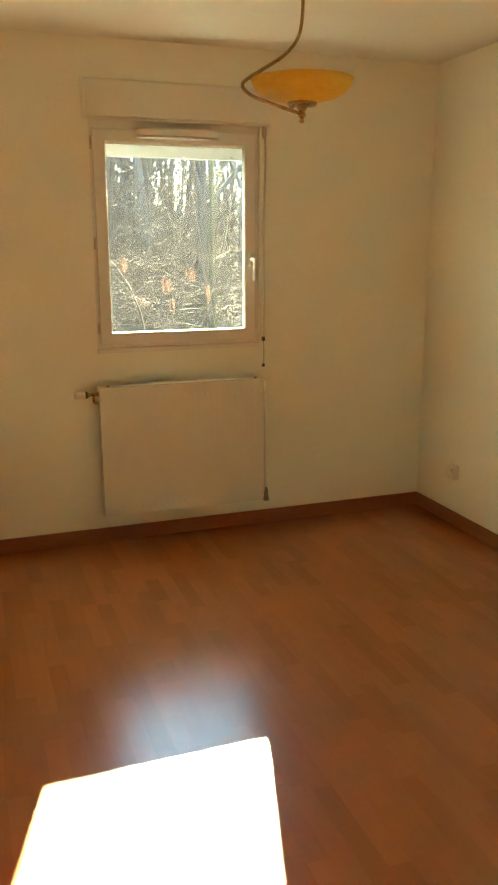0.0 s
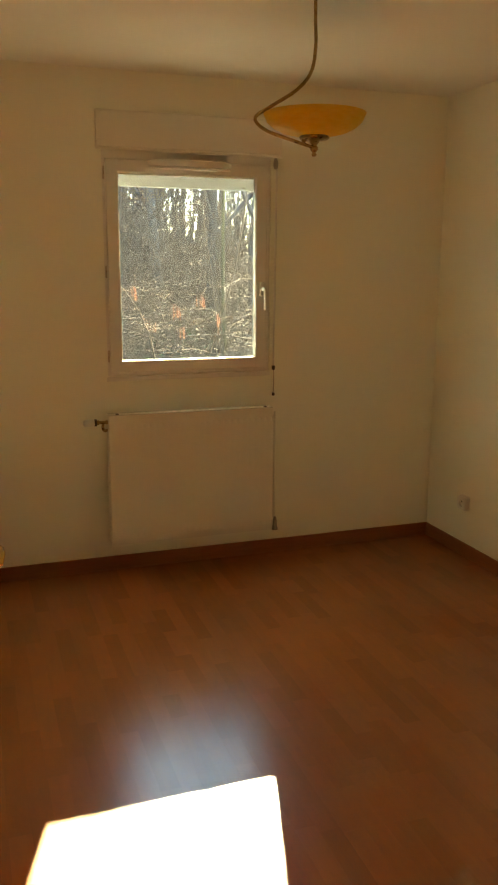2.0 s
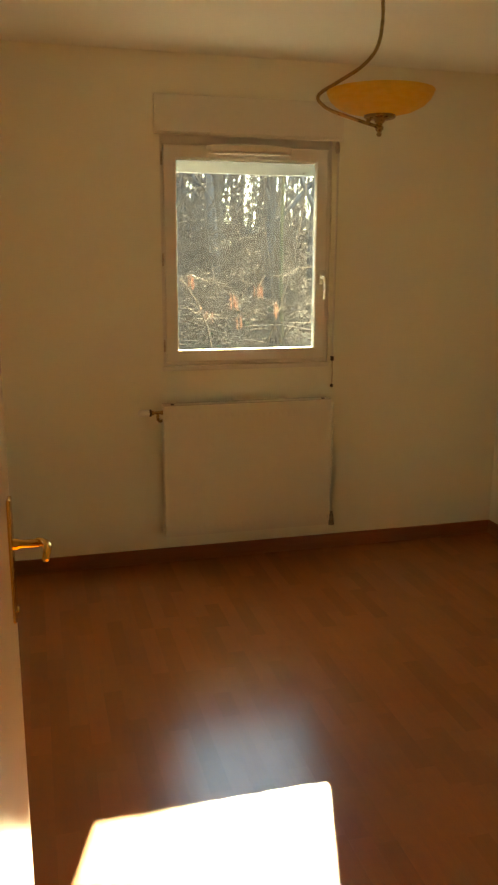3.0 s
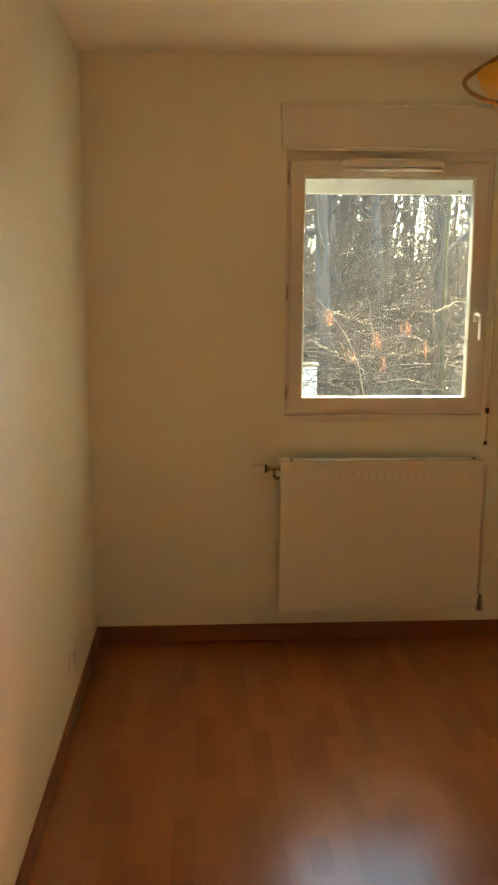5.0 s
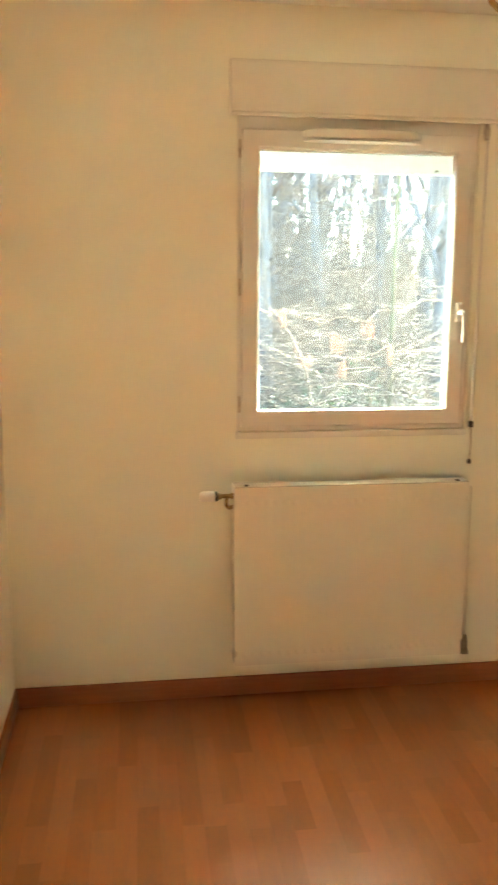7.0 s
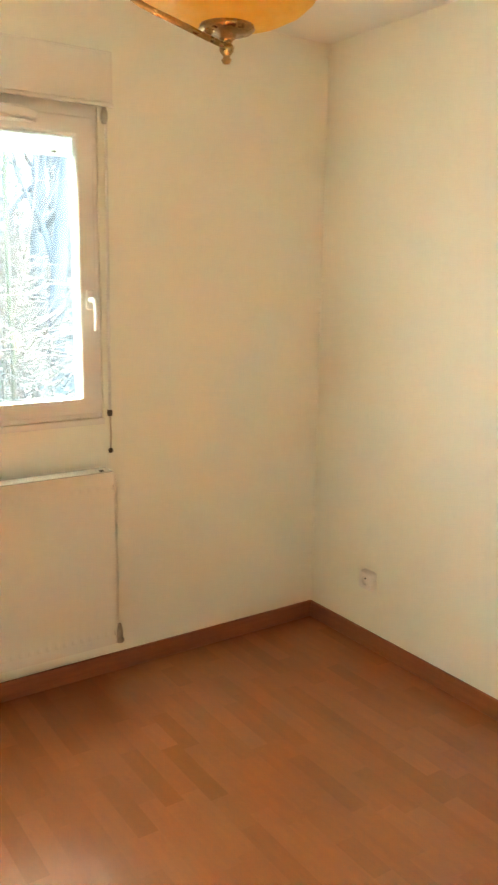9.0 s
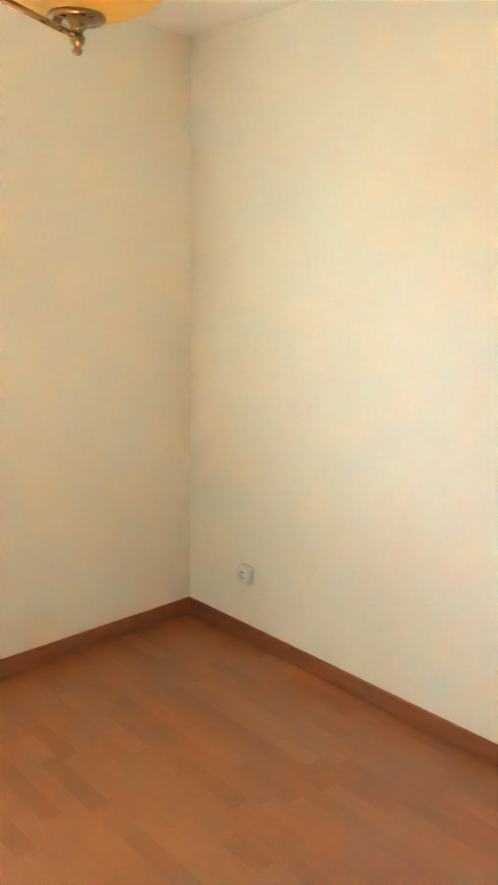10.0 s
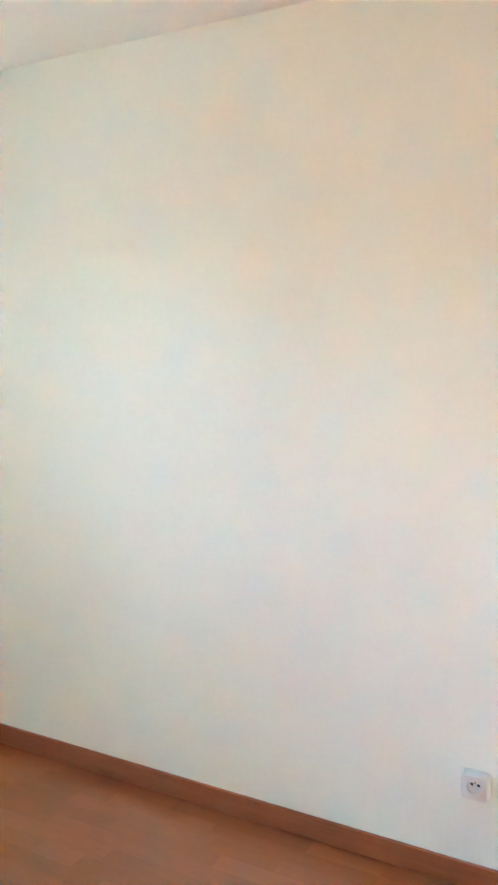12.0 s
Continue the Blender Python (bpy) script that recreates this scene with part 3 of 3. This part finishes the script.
def side_shoots(parent, count, length, radius, spread=0.9, lo=0.25, n=6, wob=0.16, lift=0.03, near=-1e9):
    pts, rad = parent
    made = []
    for _ in range(count):
        k = RNG.uniform(lo, 0.98) * (len(pts) - 1)
        i = min(int(k), len(pts) - 2)
        at = pts[i] + (pts[i + 1] - pts[i]) * (k - i)
        axis = pts[i + 1] - pts[i]
        axis = axis / np.linalg.norm(axis)
        way = axis + spread * RNG.normal(0, 0.7, 3)
        made.append(grow(at, way, length * RNG.uniform(0.5, 1.2), min(radius, rad[i] * 0.7), n, wob, lift, near=near))
    return made


def bare_tree(at, height, radius, label, lean=(0, 0), limbs=9):
    t = thing("tree", at, label, "tree", "bare trees of the wood")
    trunk = grow((0, 0, -0.2), (lean[0], lean[1], 1), height, radius, 12, 0.035, 0, 0.25)
    big = side_shoots(trunk, limbs, height * 0.36, radius * 0.42, 0.75, 0.22, 8, 0.13, 0.05)
    tubes("trunk", [trunk], 10, M_BARK, t)
    tagged(tubes("limbs", big, 6, M_BARK, t), kind="stuff")
    fine = []
    for b in big:
        fine += side_shoots(b, 8, height * 0.15, 0.012, 0.9, 0.15, 5, 0.18, 0.02)
    fine += side_shoots(trunk, 16, height * 0.13, 0.010, 1.2, 0.1, 5, 0.18, 0.02)
    tagged(tubes("crown", fine, 3, M_TWIG, t, label="bare winter twigs"), kind="stuff")
    return t


# trees at negative x are unseen, added to close off the low sky
TREES = [((2.35, 9.0), 8, 0.13), ((5.9, 11.5), 8, 0.17), ((1.3, 15.0), 9, 0.12), ((2.2, 18.5), 10, 0.14),
         ((7.3, 16.0), 9, 0.20), ((4.2, 20.0), 10, 0.22), ((0.2, 20.0), 10, 0.2), ((8.8, 19.0), 10, 0.2), ((3.4, 24.0), 11, 0.22),
         ((6.9, 25.0), 11, 0.24), ((1.0, 26.0), 11, 0.22), ((-2.5, 17.0), 9, 0.18), ((-4.0, 9.0), 8, 0.16), ((-7.5, 13.0), 9, 0.2), ((-3.0, 5.5), 7, 0.12), ((-11.0, 10.0), 9, 0.2), ((10.5, 23.0), 11, 0.22), ((3.7, 16.0), 9, 0.10), ((4.6, 15.0), 9, 0.14), ((5.8, 15.0), 9, 0.12), ((5.2, 29.0), 11, 0.24), ((2.6, 30.0), 11, 0.22)]
for (x, y), h, r in TREES:
    bare_tree((x, y, rise(x, y)), h, r, "bare grey-barked tree among the undergrowth", (RNG.uniform(-.06, .06), RNG.uniform(-.05, .05)))


def hazel(at, stems, height, spread, catkins, label, toward=(0, 0)):
    t = thing("hazel_bush", at, label, "bush", "hazel bushes")
    main, fine, hang = [], [], []
    near = 0.55 - at[1]
    for _ in range(stems):
        a = RNG.uniform(0, math.tau)
        way = (math.cos(a) * spread + toward[0], math.sin(a) * spread + toward[1], 0.62)
        s = grow((RNG.normal(0, .12), RNG.normal(0, .12), -0.1), way, height * RNG.uniform(0.7, 1.1), RNG.uniform(0.0035, 0.0075), 12, 0.17, -0.09, 0.2, near)
        main.append(s)
        one = side_shoots(s, 9, height * 0.34, 0.0042, 1.1, 0.2, 7, 0.17, -0.05, near)
        fine += one
        for o in one:
            fine += side_shoots(o, 4, height * 0.14, 0.0022, 0.9, 0.2, 5, 0.15, -0.02, near)
    for _ in range(catkins):
        pts, _r = fine[RNG.integers(len(fine))]
        at0 = pts[RNG.integers(2, len(pts))]
        for _ in range(7):
            ln = RNG.uniform(0.03, 0.06)
            o = at0 + RNG.normal(0, 0.026, 3)
            p = np.array([o, o + (0.002, 0, -ln * 0.2), o + (0.003, 0, -ln * 0.6), o + (0.002, 0.002, -ln)])
            hang.append((p, [0.0015, 0.0034, 0.0036, 0.0012]))
    tagged(tubes("stems", main, 7, M_HAZEL, t), kind="stuff")
    tagged(tubes("twigs", fine, 4, M_HAZEL, t), kind="stuff")
    if hang:
        tagged(tubes("catkins", hang, 5, M_CATKIN, t, label="hanging orange-brown catkins"), kind="stuff")
    return t


hazel((2.6, 2.2, -0.35), 12, 2.7, 0.5, 8, "bare hazel bush with orange catkins", (-0.42, -0.32))
hazel((0.2, 2.9, -0.35), 7, 2.6, 0.5, 4, "bare hazel bush with orange catkins", (0.42, -0.28))
hazel((3.6, 4.2, -0.3), 14, 2.7, 0.7, 10, "bare hazel bush with thin stems", (-0.2, -0.1))
hazel((3.1, 5.8, -0.3), 14, 2.4, 0.9, 6, "bare hazel bush with thin stems", (0.1, 0.0))


def catkin_bush(at, arches, label):
    """Arching hazel stems given by a few bends, each with side twigs and hanging catkins."""
    t = thing("hazel_bush", at, label, "bush", "hazel bushes")
    main, fine, hang = [], [], []
    for bends, hangs in arches:
        pts = smooth_path([(0, 0, -0.1)] + [tuple(b - a for a, b in zip(at, q)) for q in bends], 26)
        pts[1:-1] += RNG.normal(0, 0.014, pts[1:-1].shape)
        s = (pts, np.linspace(0.0048, 0.0016, len(pts)))
        main.append(s)
        fine += side_shoots(s, 12, 0.55, 0.0035, 0.9, 0.35, 7, 0.16, 0.0, 0.5 - at[1])
        for k in hangs:
            o = pts[int(k * (len(pts) - 1))]
            for _ in range(5):
                ln = RNG.uniform(0.05, 0.085)
                q = o + RNG.normal(0, 0.013, 3)
                q[2] = o[2] - RNG.uniform(0.0, 0.03)
                hang.append((np.array([o, q, q + (0.002, 0, -ln * 0.3), q + (0.004, 0, -ln * 0.8), q + (0.004, 0.002, -ln)]), [0.001, 0.002, 0.0040, 0.0040, 0.0012]))
    tagged(tubes("stems", main, 7, M_HAZEL, t), kind="stuff")
    tagged(tubes("twigs", fine, 4, M_HAZEL, t), kind="stuff")
    tagged(tubes("catkins", hang, 6, M_CATKIN, t, label="hanging salmon-brown catkins"), kind="stuff")
    return t


catkin_bush((2.75, 1.9, -0.35), [
    ([(2.65, 1.6, 0.9), (2.25, 1.25, 1.47), (1.78, 1.02, 1.46), (1.42, 0.92, 1.40), (1.20, 0.90, 1.37)], (0.70,)),
    ([(2.60, 1.5, 0.7), (2.20, 1.15, 1.22), (1.72, 1.00, 1.27), (1.45, 0.95, 1.19)], (0.78, 0.98))],
    "arching bare hazel stems with salmon-brown catkins close outside the window")
catkin_bush((0.1, 1.8, -0.35), [
    ([(0.25, 1.5, 0.9), (0.70, 1.2, 1.47), (1.16, 1.04, 1.46), (1.40, 0.90, 1.36), (1.62, 0.85, 1.18)], (0.64, 0.84)),
    ([(0.20, 1.6, 0.8), (0.60, 1.3, 1.38), (1.00, 1.10, 1.32), (1.35, 1.00, 1.20)], ())],
    "arching bare hazel stems with salmon-brown catkins close outside the window")
# a slender mossy stem in the undergrowth
mossy = thing("sapling", (3.1, 5.2, rise(3.1, 5.2)), "slender upright sapling with yellow-green mossy bark", "tree")
stem = grow((0, 0, -0.1), (0.03, 0.0, 1), 5.5, 0.030, 14, 0.05, 0.0, 0.3)
tubes("trunk", [stem], 9, M_MOSS, mossy)
tagged(tubes("twigs", side_shoots(stem, 22, 0.9, 0.006, 1.0, 0.1, 6, 0.16, 0.05), 4, M_MOSS, mossy), kind="stuff")

# tangle of brambles and saplings behind the bushes
paths = []
for _ in range(3600):
    y = RNG.uniform(4.0, 22.0)
    x = 0.2 + 0.19 * y + RNG.uniform(-1, 1) * (1.5 + 0.18 * y)
    if y < 7.0 and abs(x - 0.55 - 0.122 * (y + 3.3)) < 0.55 and RNG.random() < 0.95:
        continue
    z = rise(x, y)
    a = RNG.uniform(0, math.tau)
    if RNG.random() < 0.965:
        w = (math.cos(a) * 1.5, math.sin(a) * 0.4, RNG.uniform(-0.1, 1.1))
        up = RNG.uniform(0.0, 1.3) if RNG.random() < 0.55 else 0.0
        paths.append(grow((x, y, z + up), w, RNG.uniform(1.4, 3.4), RNG.uniform(0.0045, 0.009) * max(1.0, y / 7), 10, 0.16, -0.05))
    else:
        paths.append(grow((x, y, z), (RNG.normal(0, .2), RNG.normal(0, .2), 1), RNG.uniform(2.0, 4.5), RNG.uniform(0.008, 0.018), 8, 0.09, 0.0))
tagged(tubes("thicket", paths, 3, M_TWIG), "tangle of bare brambles and saplings", "undergrowth", kind="stuff")
# branches at the height of a person and above
paths = []
for _ in range(1700):
    y = RNG.uniform(7.0, 26.0)
    x = 0.2 + 0.17 * y + RNG.uniform(-1, 1) * (1.6 + 0.17 * y)
    a = RNG.uniform(0, math.tau)
    z = rise(x, y) + RNG.uniform(1.2, 6.5)
    paths.append(grow((x, y, z), (math.cos(a), 0.5 * math.sin(a), RNG.uniform(-0.2, 1.2)), RNG.uniform(1.0, 3.0), RNG.uniform(0.004, 0.009) * max(1.0, y / 9), 7, 0.16))
tagged(tubes("branches", paths, 3, M_TWIG), "tangled bare branches between the trunks", "branches", kind="stuff")
# unseen undergrowth beside the house, added to block low sky light
paths = []
for _ in range(1500):
    y = RNG.uniform(3.5, 16.0)
    x = -0.6 - RNG.uniform(0, 1) * (2.0 + 0.9 * y)
    a = RNG.uniform(0, math.tau)
    paths.append(grow((x, y, rise(x, y)), (math.cos(a) * 0.7, math.sin(a) * 0.7, RNG.uniform(0.5, 2.0)), RNG.uniform(2.0, 4.5), RNG.uniform(0.006, 0.02), 7, 0.18))
tagged(tubes("sky_block_thicket", paths, 3, M_TWIG), "unseen saplings and brambles added to block the low sky", "undergrowth", kind="stuff")
# hazy woods all round at a distance, with an uneven top
bm = bmesh.new()
low, top = [], []
for k in range(261):
    a = radians(-100 + 200 * k / 260)
    x, y = 72 * math.sin(a) + 5, 72 * math.cos(a)
    h = 4.2 + 1.4 * noise.noise((k * 0.13, 0, 3)) + 1.6 * noise.noise((k * 0.45, 5, 0)) + 1.4 * noise.noise((k * 1.7, 0, 9))
    low.append(bm.verts.new((x, y, -1.0)))
    top.append(bm.verts.new((x + RNG.normal(0, .4), y + RNG.normal(0, .4), h)))
for k in range(260):
    bm.faces.new((low[k], low[k + 1], top[k + 1], top[k]))
structure("backdrop", bm, M_FARWOOD, "hazy grey-brown woods in the distance", "woods")
# far edge of the wood
paths = []
for _ in range(400):
    y = RNG.uniform(26, 70)
    x = 0.17 * y + RNG.uniform(-1, 1) * (4 + 0.35 * y)
    stem = grow((x, y, rise(x, y) - 0.3), (RNG.normal(0, .08), RNG.normal(0, .08), 1), RNG.uniform(8, 14), RNG.uniform(0.05, 0.15), 8, 0.05)
    paths.append(stem)
    paths += side_shoots(stem, 9, 3.2, 0.035, 0.9, 0.05, 6, 0.18, 0.04)
    for k in range(5):
        paths.append(grow((x + RNG.normal(0, 1.2), y + RNG.normal(0, 1), rise(x, y)), (RNG.normal(0, .5), RNG.normal(0, .5), 1), RNG.uniform(2, 6), 0.025, 6, 0.18))
tagged(tubes("far_wood", paths, 4, M_BARK), "far bare trunks and saplings of the wood", "woods", kind="stuff")
# ivy and low leaves
vs, fs = [], []
for _ in range(9000):
    y = RNG.uniform(4.5, 16)
    x = 0.2 + 0.16 * y + RNG.uniform(-1, 1) * (1.2 + 0.15 * y)
    z = rise(x, y) + abs(RNG.normal(0, 0.22))
    s = RNG.uniform(0.025, 0.06)
    u = RNG.normal(0, 1, 3)
    u /= np.linalg.norm(u)
    w = np.cross(u, RNG.normal(0, 1, 3))
    w /= np.linalg.norm(w)
    c = np.array((x, y, z))
    b0 = len(vs)
    vs += [c - u * s, c + w * s * 0.6 - u * s * 0.2, c + u * s, c - w * s * 0.6 - u * s * 0.2]
    fs.append((b0, b0 + 1, b0 + 2, b0 + 3))
me = bpy.data.meshes.new("ivy")
me.from_pydata([tuple(q) for q in vs], [], fs)
me.materials.append(M_IVY)
tagged(new("ivy", me), "dark green ivy and bramble leaves low on the bank", "ivy", kind="stuff")

# white cabinet at the edge of the wood
cab = thing("utility_cabinet", (1.70, 6.5, rise(1.70, 6.5)), "small white metal utility cabinet among the bushes", "cabinet")
cz = 0.66 - rise(1.70, 6.5)
part("body", box((-0.19, -0.10, 0.0), (0.17, 0.12, cz), 0.01, 2), M_WHITE, cab)
part("door", box((-0.175, -0.112, 0.06), (0.155, -0.099, cz - 0.03), 0.005, 2), M_WHITE, cab)
part("cover_board", box((-0.21, -0.13, cz), (0.19, 0.14, cz + 0.035), 0.006, 2), M_PLANK, cab, "weathered wooden cover board")

# ---- parquet strips ----
STRIP_W, GAP = 0.065, 0.0001
LENGTHS = (0.16, 0.24, 0.32, 0.40, 0.50)


def strip_mesh(length, material):
    bm = bmesh.new()
    w, l = (STRIP_W - GAP) / 2, (length - GAP) / 2
    lowr, top = ([bm.verts.new((x * w, y * l, z)) for x, y in ((-1, -1), (1, -1), (1, 1), (-1, 1))] for z in (-0.004, 0.0))
    for k in range(4):
        bm.faces.new((lowr[k], lowr[(k + 1) % 4], top[(k + 1) % 4], top[k]))
    bm.faces.new(top)
    return mesh_of(bm, "strip", material)


STRIPS = {l: strip_mesh(l, M_STRIP) for l in LENGTHS}
rest_v, rest_f = [], []
made = 0
rows_n = int(W / STRIP_W) + 1
for r in range(rows_n):
    y = -RNG.uniform(0.02, 0.3)
    first = True
    while y > HALL + 0.1:
        l = LENGTHS[RNG.integers(len(LENGTHS))]
        if first:
            y, first = 0.0 + RNG.uniform(0, 0.12), False
        if y - l < HALL:
            l = y - HALL
        cx, cy = STRIP_W * (r + 0.5), y - l / 2
        if cy > -2.15 and made < 300 and l in STRIPS:
            ob = new("strip", STRIPS[l])
            ob.location = (cx, cy, 0)
            ob.parent = floor
            made += 1
        else:
            w, h = (STRIP_W - GAP) / 2, (l - GAP) / 2
            b0 = len(rest_v)
            rest_v += [(cx - w, cy - h, 0), (cx + w, cy - h, 0), (cx + w, cy + h, 0), (cx - w, cy + h, 0),
                       (cx - w, cy - h, -0.004), (cx + w, cy - h, -0.004), (cx + w, cy + h, -0.004), (cx - w, cy + h, -0.004)]
            rest_f.append((b0, b0 + 1, b0 + 2, b0 + 3))
            for k in range(4):
                j = (k + 1) % 4
                rest_f.append((b0 + 4 + k, b0 + 4 + j, b0 + j, b0 + k))
        y -= l
me = bpy.data.meshes.new("strips")
me.from_pydata(rest_v, [], rest_f)
me.materials.append(M_STRIP_REST)
rest = tagged(new("strips", me), kind="stuff")
rest.parent = floor
